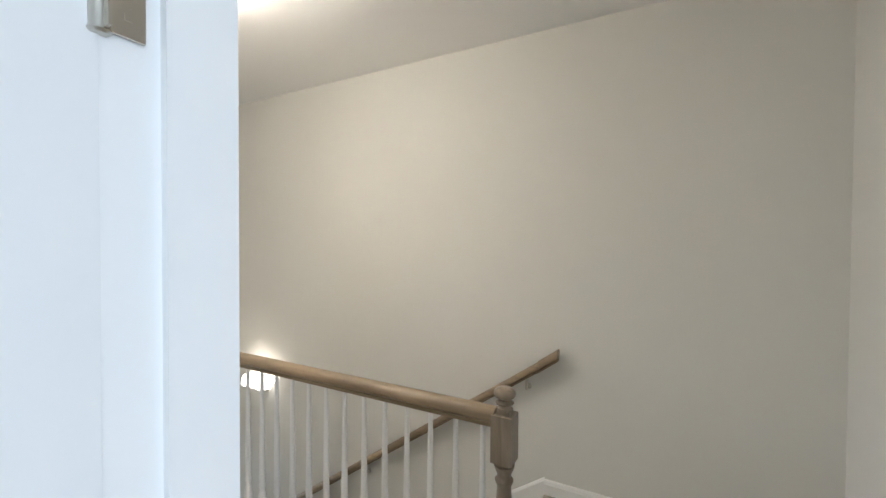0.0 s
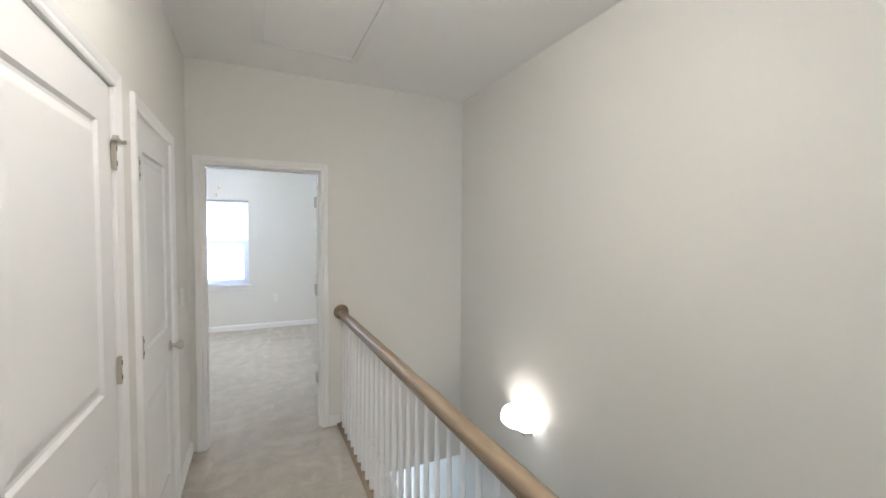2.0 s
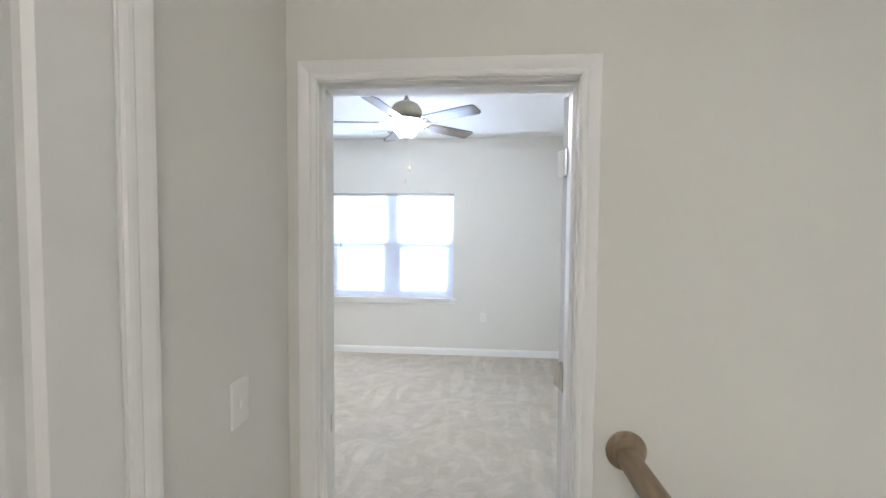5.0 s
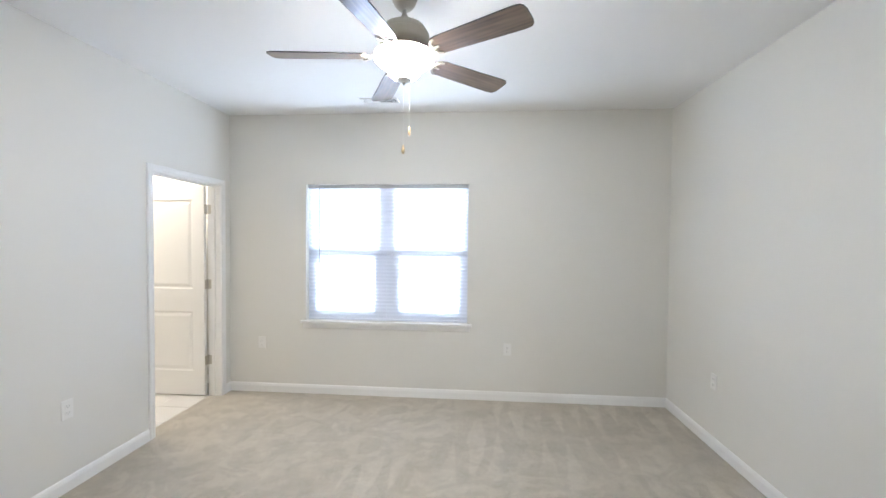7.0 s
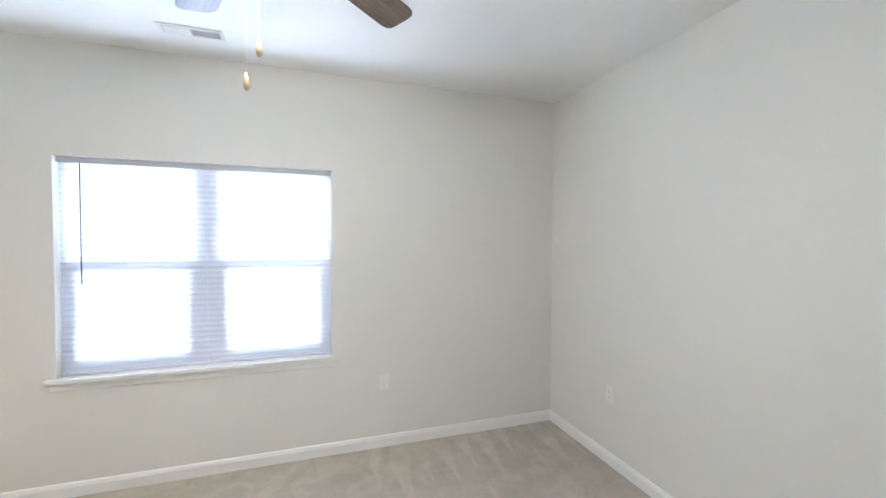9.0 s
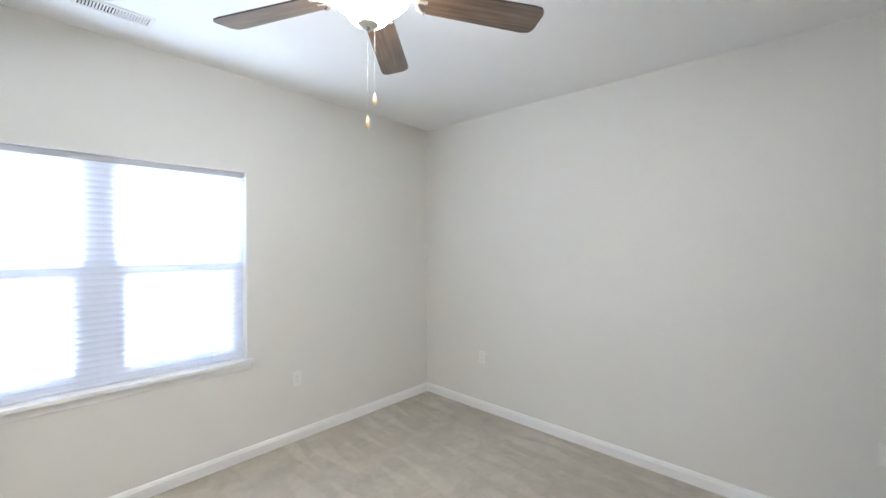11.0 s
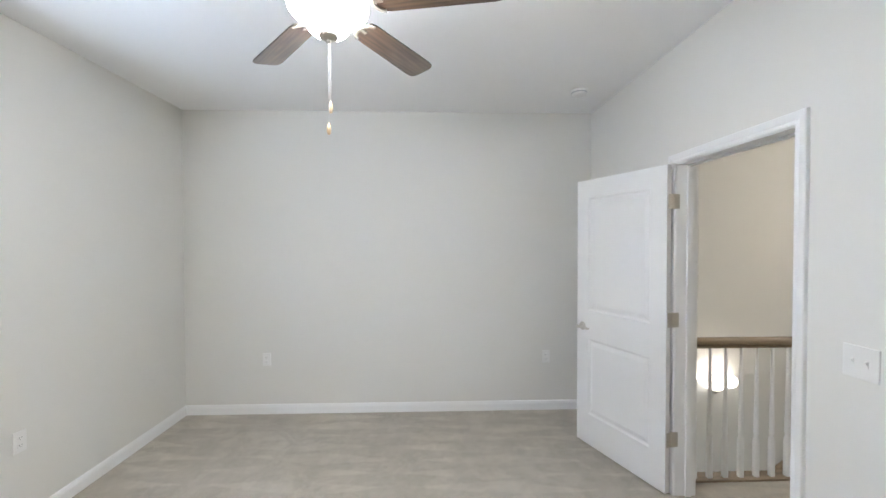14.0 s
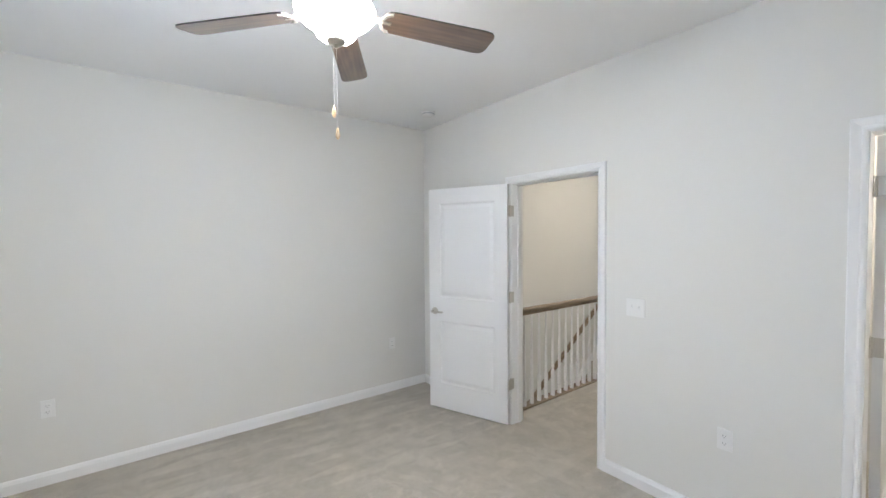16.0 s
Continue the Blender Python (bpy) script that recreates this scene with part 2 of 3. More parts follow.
def part(name, bm, mat, parent, label="", smooth=False):
    ob = new(name, mesh_of(name, bm, mat, smooth))
    ob.parent = parent
    if label:
        ob["label"] = label
    return ob


def thing(name, label, category, m=None, group="", kind=""):
    ob = new(name)
    ob.empty_display_size = 0.1
    tagged(ob, label, category, group, kind)
    if m is not None:
        ob.matrix_world = m
    return ob


def structure(name, bm, mat, label, category, smooth=False):
    return tagged(new(name, mesh_of(name, bm, mat, smooth)), label, category, kind="structure")


def wall(name, axis, f0, f1, a0, a1, z0, z1, holes=(), label="", mat=None):
    """A wall from f0 to f1 across and a0 to a1 along, with holes (a, b, z, z) right through it. axis: along which it runs."""
    bm = bmesh.new()

    def put(a, b, c, d):
        if b - a > 1e-4 and d - c > 1e-4:
            if axis == "x":
                box(bm, a, b, f0, f1, c, d)
            else:
                box(bm, f0, f1, a, b, c, d)

    at = a0
    for h0, h1, c, d in sorted(holes):
        put(at, h0, z0, z1)
        put(h0, h1, z0, c)
        put(h0, h1, d, z1)
        at = h1
    put(at, a1, z0, z1)
    return structure(name, bm, mat or WALL, label or "smooth greige painted drywall", "wall")


# ---- the building ----
CZ = 2.77
HW, HE = 0.345, 2.50          # hall faces: west, east
PS, PN = 3.815, 3.945         # partition faces: hall side, bedroom side
RW, RE, RN = -1.718, 2.542, 7.680
HS = -1.06                    # south end of the landing
LOW = -2.95
RAIL_X = 1.402
RISE, RUN = 0.1844, 0.262
EDGE_Y = 0.27                 # the top nosing

# door openings: clear faces of the jambs
MAIN = (0.447, 1.240)
CLOSET = (0.64, 2.222)
LINEN = (2.515, 3.212)
EXIT = (-0.82, 0.042)
BATH = (6.712, 7.525)
WARD = (-1.59, -0.825)
DH = 2.045
J = 0.018

wall("wall_hall_west", "y", HW - 0.12, HW, HS - 0.12, PS, 0, CZ,
     [(EXIT[0] - J, EXIT[1] + J, 0, DH + J), (CLOSET[0] - J, CLOSET[1] + J, 0, DH + J), (LINEN[0] - J, LINEN[1] + J, 0, DH + J)])
wall("wall_hall_east", "y", HE, HE + 0.12, HS - 0.12, PS, LOW, CZ)
wall("wall_hall_south", "x", HS - 0.12, HS, HW, HE, LOW, CZ)
wall("wall_partition", "x", PS, PN, RW - 0.12, RE + 0.12, 0, CZ,
     [(MAIN[0] - J, MAIN[1] + J, 0, DH + J), (WARD[0] - J, WARD[1] + J, 0, DH + J)])
wall("wall_stair_header", "x", PS, PN, RAIL_X + 0.06, HE + 0.12, -0.52, 0)
WIN = (-0.924, 0.680, 0.730, 2.082)
wall("wall_bedroom_north", "x", RN, RN + 0.15, RW - 0.12, RE + 0.12, 0, CZ, [WIN])
wall("wall_bedroom_east", "y", RE, RE + 0.12, PN, RN, 0, CZ)
wall("wall_bedroom_west", "y", RW - 0.12, RW, PN, RN, 0, CZ, [(BATH[0] - J, BATH[1] + J, 0, DH + J)])
# plain walls that close the spaces behind the doors
wall("wall_bath_north", "x", 7.85, 7.95, -4.0, RW - 0.12, 0, CZ)
wall("wall_bath_south", "x", 5.3, 5.4, -4.0, RW - 0.12, 0, CZ)
wall("wall_bath_west", "y", -4.1, -4.0, 5.3, 7.95, 0, CZ)
wall("wall_wardrobe_south", "x", 2.28, 2.38, RW - 0.12, HW - 0.12, 0, CZ)
wall("wall_wardrobe_west", "y", RW - 0.12, RW, 2.38, PS, 0, CZ)
wall("wall_other_north", "x", 0.35, 0.45, -3.1, HW - 0.12, 0, CZ)
wall("wall_other_south", "x", -3.1, -3.0, -3.1, HW, 0, CZ, [(-1.7, -0.2, 0.7, 2.1)])
wall("wall_other_west", "y", -3.1, -2.98, -3.0, 0.35, 0, CZ)
wall("wall_other_east", "y", HW - 0.12, HW, -3.0, HS - 0.12, 0, CZ)
wall("wall_lower_west", "y", RAIL_X - 0.06, RAIL_X + 0.055, HS, 7.0, LOW, -0.30)
wall("wall_lower_east", "y", HE, HE + 0.12, PS, 7.0, LOW, -0.31)
wall("wall_lower_north", "x", 7.0, 7.1, RAIL_X - 0.06, HE + 0.12, LOW, -0.31, [(1.45, 2.45, -2.5, -0.7)])

structure("floor_hall", boxes((HW - 0.12, RAIL_X + 0.055, HS, PS, -0.28, 0.0), (RAIL_X + 0.055, HE, HS, EDGE_Y, -0.28, 0.0)), CARPET, "pale beige cut-pile carpet with brushed marks", "carpet")
structure("floor_bedroom", boxes((RW - 0.112, RE + 0.06, PN, RN + 0.05, -0.28, 0.0), (MAIN[0] - J, MAIN[1] + J, PS, PN, -0.28, 0.0), (WARD[0] - J, WARD[1] + J, PS, PN, -0.28, 0.0)), CARPET, "pale beige cut-pile carpet with vacuum strokes", "carpet")
structure("floor_wardrobe", boxes((RW - 0.12, HW - 0.12, 2.3, PS, -0.28, 0.0)), CARPET, "pale beige carpet", "carpet")
structure("floor_other", boxes((-3.1, HW - 0.12, -3.1, 0.45, -0.28, 0.0)), CARPET, "pale beige carpet", "carpet")
structure("floor_lower", boxes((RAIL_X, HE, HS, 7.0, LOW - 0.1, LOW)), CARPET, "beige carpet below the stairs", "carpet")
bath_floor = structure("floor_bath", boxes((-4.0, RW - 0.112, 5.4, 7.85, -0.28, -0.004)), GROUT, "white square floor tiles", "tile floor")
structure("ceiling", boxes((-4.1, RE + 0.12, -3.1, 8.0, CZ, CZ + 0.12)), CEIL, "flat white painted ceiling", "ceiling")
structure("ceiling_lower", boxes((RAIL_X + 0.06, HE + 0.12, PN, 7.1, -0.31, -0.285)), CEIL, "white ceiling below", "ceiling")


def baseboard(p0, p1, side, name="baseboard"):
    prof = [(0.0, 0.0), (0.014, 0.0), (0.014, 0.062), (0.011, 0.070), (0.010, 0.076), (0.005, 0.086), (0.0, 0.088)]
    return structure(name, sweep(prof, p0, p1, side), TRIM, "white painted wooden baseboard", "baseboard")


CW = 0.060  # casing width
baseboard((RW, RN, 0), (RE, RN, 0), (0, -1, 0))
baseboard((RE, PN, 0), (RE, RN, 0), (-1, 0, 0))
baseboard((RW, PN, 0), (RW, BATH[0] - CW, 0), (1, 0, 0))
baseboard((RW, BATH[1] + CW, 0), (RW, RN, 0), (1, 0, 0))
baseboard((WARD[1] + CW, PN, 0), (MAIN[0] - CW, PN, 0), (0, 1, 0))
baseboard((MAIN[1] + CW, PN, 0), (RE, PN, 0), (0, 1, 0))
baseboard((HW, LINEN[1] + CW, 0), (HW, PS, 0), (1, 0, 0))
baseboard((HW, CLOSET[1] + CW, 0), (HW, LINEN[0] - CW, 0), (1, 0, 0))
baseboard((HW, EXIT[1] + CW, 0), (HW, CLOSET[0] - CW, 0), (1, 0, 0))
baseboard((MAIN[1] + CW, PS, 0), (RAIL_X - 0.02, PS, 0), (0, -1, 0))
baseboard((HE, HS, 0), (HE, EDGE_Y, 0), (-1, 0, 0))
baseboard((HW, HS, 0), (HE, HS, 0), (0, 1, 0))
baseboard((-4.0, 7.85, 0), (RW - 0.12, 7.85, 0), (0, -1, 0))


# ---- doors ----
def panel_slab(w, h, t, panels, stile=0.118):
    """A moulded two-panel slab from x 0 to w, y -t/2 to t/2, z 0 to h; panels: z spans."""
    bm = bmesh.new()
    zs = [0.0]
    for a, b in panels:
        zs += [a, b]
    zs.append(h)
    xs = [0.0, stile, w - stile, w]
    for s in (-1, 1):
        y = s * t / 2
        for i in range(3):
            for k in range(len(zs) - 1):
                x0, x1, z0, z1 = xs[i], xs[i + 1], zs[k], zs[k + 1]
                if i == 1 and k % 2 == 1:
                    rings = []
                    for inset, deep in ((0, 0), (0.010, 0.009), (0.020, 0.010), (0.044, 0.003), (0.050, 0.002)):
                        yy = y - s * deep
                        rings.append([bm.verts.new(p) for p in ((x0 + inset, yy, z0 + inset), (x1 - inset, yy, z0 + inset), (x1 - inset, yy, z1 - inset), (x0 + inset, yy, z1 - inset))])
                    for a, b in zip(rings, rings[1:]):
                        for q in range(4):
                            bm.faces.new((a[q], a[(q + 1) % 4], b[(q + 1) % 4], b[q]))
                    bm.faces.new(rings[-1])
                else:
                    bm.faces.new([bm.verts.new(p) for p in ((x0, y, z0), (x1, y, z0), (x1, y, z1), (x0, y, z1))])
    for p in (((0, 0), (0, h)), ((w, 0), (w, h)), ((0, 0), (w, 0)), ((0, h), (w, h))):
        (xa, za), (xb, zb) = p
        bm.faces.new([bm.verts.new(q) for q in ((xa, -t / 2, za), (xb, -t / 2, zb), (xb, t / 2, zb), (xa, t / 2, za))])
    bmesh.ops.remove_doubles(bm, verts=bm.verts[:], dist=1e-5)
    bmesh.ops.recalc_face_normals(bm, faces=bm.faces[:])
    return bm


def casing_mesh(x0, x1, h, y, s):
    """A mitred moulded casing round an opening; y is the wall's face, s the way out of it."""
    prof = [(0.005, 0.0), (0.005, 0.009), (0.012, 0.012), (0.020, 0.0125), (0.026, 0.010), (0.036, 0.0135), (0.050, 0.017), (0.058, 0.018), (0.0615, 0.015), (0.062, 0.0)]
    bm = bmesh.new()
    cols = []
    for u, v in prof:
        cols.append([bm.verts.new((px, y + s * v, pz)) for px, pz in ((x0 - u, 0), (x0 - u, h + u), (x1 + u, h + u), (x1 + u, 0))])
    for a, b in zip(cols, cols[1:]):
        for i in range(3):
            bm.faces.new((a[i], a[i + 1], b[i + 1], b[i]))
    bmesh.ops.recalc_face_normals(bm, faces=bm.faces[:])
    return bm


def leaf_plate(bm, angle, w):
    """One hinge leaf, w wide, turned about the pin."""
    v = box(bm, 0.003, w, -0.0030, -0.0008, -0.0445, 0.0445)
    for zz in (-0.030, 0.0, 0.030):
        v += box(bm, w - 0.014, w - 0.009, -0.0036, -0.0030, zz - 0.0025, zz + 0.0025)
    bmesh.ops.rotate(bm, verts=v, cent=(0, 0, 0), matrix=Matrix.Rotation(radians(angle), 3, "Z"))


def pin_mesh():
    return lathe([(0.0055, -0.048), (0.0075, -0.046), (0.0065, -0.043), (0.0065, -0.016), (0.0058, -0.0155), (0.0065, -0.015), (0.0065, 0.015), (0.0058, 0.0155), (0.0065, 0.016), (0.0065, 0.043), (0.0075, 0.046), (0.0055, 0.048)], 12)


def hinge_open(a, b, w=0.040, w2=0.040):
    """A butt hinge with its leaves turned to the angles a and b."""
    bm = pin_mesh()
    leaf_plate(bm, a, w)
    bm2 = bmesh.new()
    leaf_plate(bm2, -b, w2)
    bmesh.ops.scale(bm2, vec=(1, -1, 1), verts=bm2.verts[:])
    bmesh.ops.reverse_faces(bm2, faces=bm2.faces[:])
    me = bpy.data.meshes.new("tmp")
    bm2.to_mesh(me)
    bm2.free()
    bm.from_mesh(me)
    return bm


def hinge_closed(parent, m):
    """A closed hinge as a slim plate with a knuckle; faces local -y."""
    bm = pin_mesh()
    v = box(bm, -0.013, 0.013, 0.001, 0.007, -0.0445, 0.0445)
    o = part("hinge", bm, HINGE, parent, "", True)
    o.matrix_local = m
    part("slots", boxes((-0.0028, 0.0028, -0.0073, -0.0050, -0.033, -0.017), (-0.0028, 0.0028, -0.0073, -0.0050, 0.017, 0.033)), SLOT, o)
    return o


def lever_mesh(out, way):
    """A lever handle: rose on the plane y=0, lever along x by 'way'; out: +1 or -1 along y."""
    bm = lathe([(0.032, 0.0), (0.032, 0.006), (0.028, 0.010), (0.014, 0.012), (0.011, 0.016), (0.011, 0.048), (0.013, 0.052), (0.009, 0.058)], 24)
    bmesh.ops.rotate(bm, verts=bm.verts[:], cent=(0, 0, 0), matrix=Matrix.Rotation(radians(-90 * out), 3, "X"))
    rows = [(0.0, 0.050, 0.010, 0.009), (0.03, 0.052, 0.0095, 0.008), (0.07, 0.052, 0.009, 0.007), (0.098, 0.048, 0.0085, 0.006), (0.110, 0.042, 0.006, 0.005)]
    rings = []
    for x, y, hz, hy in rows:
        rings.append([bm.verts.new((way * x, out * (y + hy * math.cos(a)), hz * math.sin(a))) for a in [math.tau * i / 10 for i in range(10)]])
    for a, b in zip(rings, rings[1:]):
        for i in range(10):
            bm.faces.new((a[i], a[(i + 1) % 10], b[(i + 1) % 10], b[i]))
    bm.faces.new(rings[0])
    bm.faces.new(rings[-1])
    bmesh.ops.recalc_face_normals(bm, faces=bm.faces[:])
    return bm


def knob_mesh(out):
    bm = lathe([(0.030, 0.0), (0.030, 0.005), (0.024, 0.009), (0.011, 0.012), (0.010, 0.026), (0.016, 0.034), (0.025, 0.044), (0.027, 0.054), (0.024, 0.062), (0.012, 0.067)], 24)
    bmesh.ops.rotate(bm, verts=bm.verts[:], cent=(0, 0, 0), matrix=Matrix.Rotation(radians(-90 * out), 3, "X"))
    return bm


PANELS = [(0.235, 0.815), (1.035, 1.895)]
HINGES = (0.355, 1.095, 1.82)


def doorway(name, label, m, w, depth):
    """Jamb, stop and casings for an opening from x 0 to w in a wall depth thick about y=0. m places it."""
    d = thing(name, label, "door", m, kind="structure")
    e = depth / 2 + 0.001
    part("jamb", boxes((-J, 0, -e, e, 0, DH + J), (w, w + J, -e, e, 0, DH + J), (0, w, -e, e, DH, DH + J)), TRIM, d)
    for s in (-1, 1):
        part("casing", casing_mesh(0, w, DH, s * depth / 2, s), TRIM, d, "white moulded casing")
    return d


def leaf(d, m, w, mat=DOORP, name="slab"):
    s = part(name, panel_slab(w, 2.03, 0.035, PANELS), mat, d, "white moulded two-panel door leaf")
    s.matrix_local = m
    return s


# bedroom door, standing open into the bedroom
W = MAIN[1] - MAIN[0]
d1 = doorway("door_1", "white two-panel bedroom door standing open with nickel hinges", pose(MAIN[0], (PS + PN) / 2, 0), W, PN - PS)
part("stop", boxes((0, 0.011, -0.035, 0.0, 0, DH), (W - 0.011, W, -0.035, 0.0, 0, DH), (0.011, W - 0.011, -0.035, 0.0, DH - 0.011, DH)), TRIM, d1)
OPEN = 20.5
hx, hy = W + 0.004, (PN - PS) / 2 + 0.030
s1 = leaf(d1, pose(hx, hy, 0.015, 0, 0, OPEN) @ pose(0.004, 0.0125, 0), W - 0.006)
for z in HINGES:
    h = part("hinge", hinge_open(-90, 110), NICKEL, d1, "brushed nickel butt hinge", True)
    h.matrix_local = pose(W - 0.003, hy - 0.006, z)
for out in (-1, 1):
    h = part("lever_handle", lever_mesh(out, -1), NICKEL, s1, "brushed nickel lever", True)
    h.matrix_local = pose(W - 0.068, out * 0.0175, 0.905)
part("latch", boxes((W - 0.0065, W - 0.0045, -0.011, 0.011, 0.88, 0.94)), NICKEL, s1)
part("strike_plate", boxes((-0.0005, 0.0015, 0.01, 0.04, 0.89, 0.95)), NICKEL, d1)


def hall_m(y0):
    """Local x runs along +y of the hall's west wall, local y out of the hall."""
    return Matrix.Translation((HW - 0.06, y0, 0)) @ pose(0, 0, 0, 0, 0, 90)


def pin_stop(parent, m):
    bm = lathe([(0.009, 0.0), (0.009, 0.004), (0.005, 0.005), (0.005, 0.010)], 12)
    box(bm, -0.045, 0.030, 0.010, 0.016, 0.002, 0.008)
    b2 = boxes((-0.056, -0.045, 0.004, 0.022, -0.002, 0.012), (0.030, 0.040, 0.004, 0.022, -0.002, 0.012), bevel=0.003)
    me = bpy.data.meshes.new("tmp")
    b2.to_mesh(me)
    b2.free()
    bm.from_mesh(me)
    o = part("door_stop", bm, NICKEL, parent, "hinge-pin door stop", True)
    o.matrix_local = m
    return o


# double closet doors in the hall
W = CLOSET[1] - CLOSET[0]
d2 = doorway("door_2", "pair of closed white two-panel closet doors with nickel levers", hall_m(CLOSET[0]), W, 0.12)
FACE = -0.060 + 0.0175 + 0.002
half = W / 2 - 0.004
sl = leaf(d2, pose(0.003, FACE, 0.015), half, name="left_leaf")
sr_ = leaf(d2, pose(W / 2 + 0.0015, FACE, 0.015), half, name="right_leaf")
for leaf_ob, x, way in ((sl, half - 0.062, -1), (sr_, 0.062, 1)):
    h = part("lever_handle", lever_mesh(-1, way), NICKEL, leaf_ob, "brushed nickel lever", True)
    h.matrix_local = pose(x, -0.0175, 0.905)
for x in (0.001, W - 0.001):
    for z in HINGES:
        hinge_closed(d2, pose(x, -0.068, z))
    pin_stop(d2, pose(x, -0.068, HINGES[2] + 0.05, 0, 0, 180 if x > 1 else 0) @ pose(0, 0.0, 0))

# single linen door in the hall
W = LINEN[1] - LINEN[0]
d3 = doorway("door_3", "closed narrow white two-panel door with a nickel knob", hall_m(LINEN[0]), W, 0.12)
s3 = leaf(d3, pose(0.003, FACE, 0.015), W - 0.006)
h = part("door_knob", knob_mesh(-1), NICKEL, s3, "round nickel knob", True)
h.matrix_local = pose(W - 0.086, -0.0175, 0.932)
for z in HINGES:
    hinge_closed(d3, pose(0.001, -0.068, z))

# the door behind, standing open into the other room
W = EXIT[1] - EXIT[0]
d4 = doorway("door_4", "white door standing open beside its cased opening", hall_m(EXIT[0]), W, 0.12)
part("stop", boxes((0, 0.009, -0.0605, 0.001, 0, DH), (W - 0.009, W, -0.0605, 0.001, 0, DH), (0.009, W - 0.009, -0.0605, 0.001, DH - 0.009, DH)), TRIM, d4)
s4 = leaf(d4, pose(W, 0.042, 0.015, 0, 0, 90) @ pose(0.0, -0.016, 0), W - 0.006)
for z in (0.355, 1.03, 1.706):
    h = part("hinge", hinge_open(-90, 176, 0.028, 0.014), NICKEL, d4, "brushed nickel butt hinge", True)
    h.matrix_local = pose(W - 0.003, 0.042, z)
h = part("lever_handle", lever_mesh(1, -1), NICKEL, s4, "brushed nickel lever", True)
h.matrix_local = pose(W - 0.068, 0.0175, 0.905)

# bathroom door, open into the bathroom
W = BATH[1] - BATH[0]
d5 = doorway("door_5", "white two-panel bathroom door standing open inwards", Matrix.Translation((RW - 0.06, BATH[0], 0)) @ pose(0, 0, 0, 0, 0, 90), W, 0.12)
part("stop", boxes((0, 0.011, -0.010, 0.025, 0, DH), (W - 0.011, W, -0.010, 0.025, 0, DH), (0.011, W - 0.011, -0.010, 0.025, DH - 0.011, DH)), TRIM, d5)
s5 = leaf(d5, pose(W - 0.002, 0.072, 0.015, 0, 0, 90) @ pose(0.004, 0.023, 0), W - 0.006)
for z in HINGES:
    h = part("hinge", hinge_open(-90, 170), NICKEL, d5, "brushed nickel butt hinge", True)
    h.matrix_local = pose(W - 0.005, 0.064, z)

# wardrobe door, open into the wardrobe
W = WARD[1] - WARD[0]
d6 = doorway("door_6", "white wardrobe door standing open inwards beside its casing", pose(WARD[0], (PS + PN) / 2, 0), W, PN - PS)
s6 = leaf(d6, pose(W - 0.004, -0.078, 0.015, 0, 0, -88) @ pose(0.004, -0.020, 0), W - 0.006)
for z in HINGES:
    h = part("hinge", hinge_open(90, -175), NICKEL, d6, "brushed nickel butt hinge", True)
    h.matrix_local = pose(W - 0.005, -0.064, z)


# ---- stairs and railing ----
stairs = thing("stairs", "straight carpeted stairs going down beside the landing", "stairs", kind="structure")
for i in range(15):
    y = EDGE_Y + i * RUN
    z = -(i + 1) * RISE
    part("step", boxes((RAIL_X + 0.056, HE - 0.016, y, y + RUN + 0.02, z - 0.19, z), bevel=0.008), CARPET, stairs)
SL = RISE / RUN
prof = [(0.0, -0.22), (0.015, -0.22), (0.015, 0.072), (0.008, 0.086), (0.0, 0.088)]
structure("trim_stair_skirt", sweep(prof, (HE, EDGE_Y, 0.012), (HE, PS + 0.3, 0.012 - SL * (PS + 0.3 - EDGE_Y)), (-1, 0, 0)), TRIM, "white painted stair skirt board", "skirt board")

rail = thing("stair_railing", "stained wood railing with white balusters along the landing", "railing")
RP = [(-0.020, 0.0), (0.020, 0.0), (0.021, 0.008), (0.018, 0.011), (0.022, 0.015), (0.030, 0.022), (0.032, 0.034), (0.030, 0.047), (0.023, 0.056), (0.012, 0.0605), (0.0, 0.062), (-0.012, 0.0605), (-0.023, 0.056), (-0.030, 0.047), (-0.032, 0.034), (-0.030, 0.022), (-0.022, 0.015), (-0.018, 0.011), (-0.021, 0.008)]
part("handrail", sweep(RP, (RAIL_X, 0.17, 0.882), (RAIL_X, PS - 0.018, 0.882), (1, 0, 0)), RAILW, rail, "taupe stained oak handrail", True)
part("fillet", boxes((RAIL_X - 0.014, RAIL_X + 0.014, 0.17, PS - 0.02, 0.875, 0.8825)), RAILW, rail)
r = part("rosette", lathe([(0.060, 0.0), (0.060, 0.008), (0.054, 0.013), (0.047, 0.014), (0.043, 0.018), (0.030, 0.019)], 32), RAILW, rail, "round wooden wall rosette", True)
r.matrix_local = pose(RAIL_X, PS, 0.926, 90, 0, 0)
part("shoe", boxes((RAIL_X - 0.040, RAIL_X + 0.062, 0.17, PS, 0.0005, 0.016), bevel=0.004), RAILW, rail, "stained wood nosing strip")


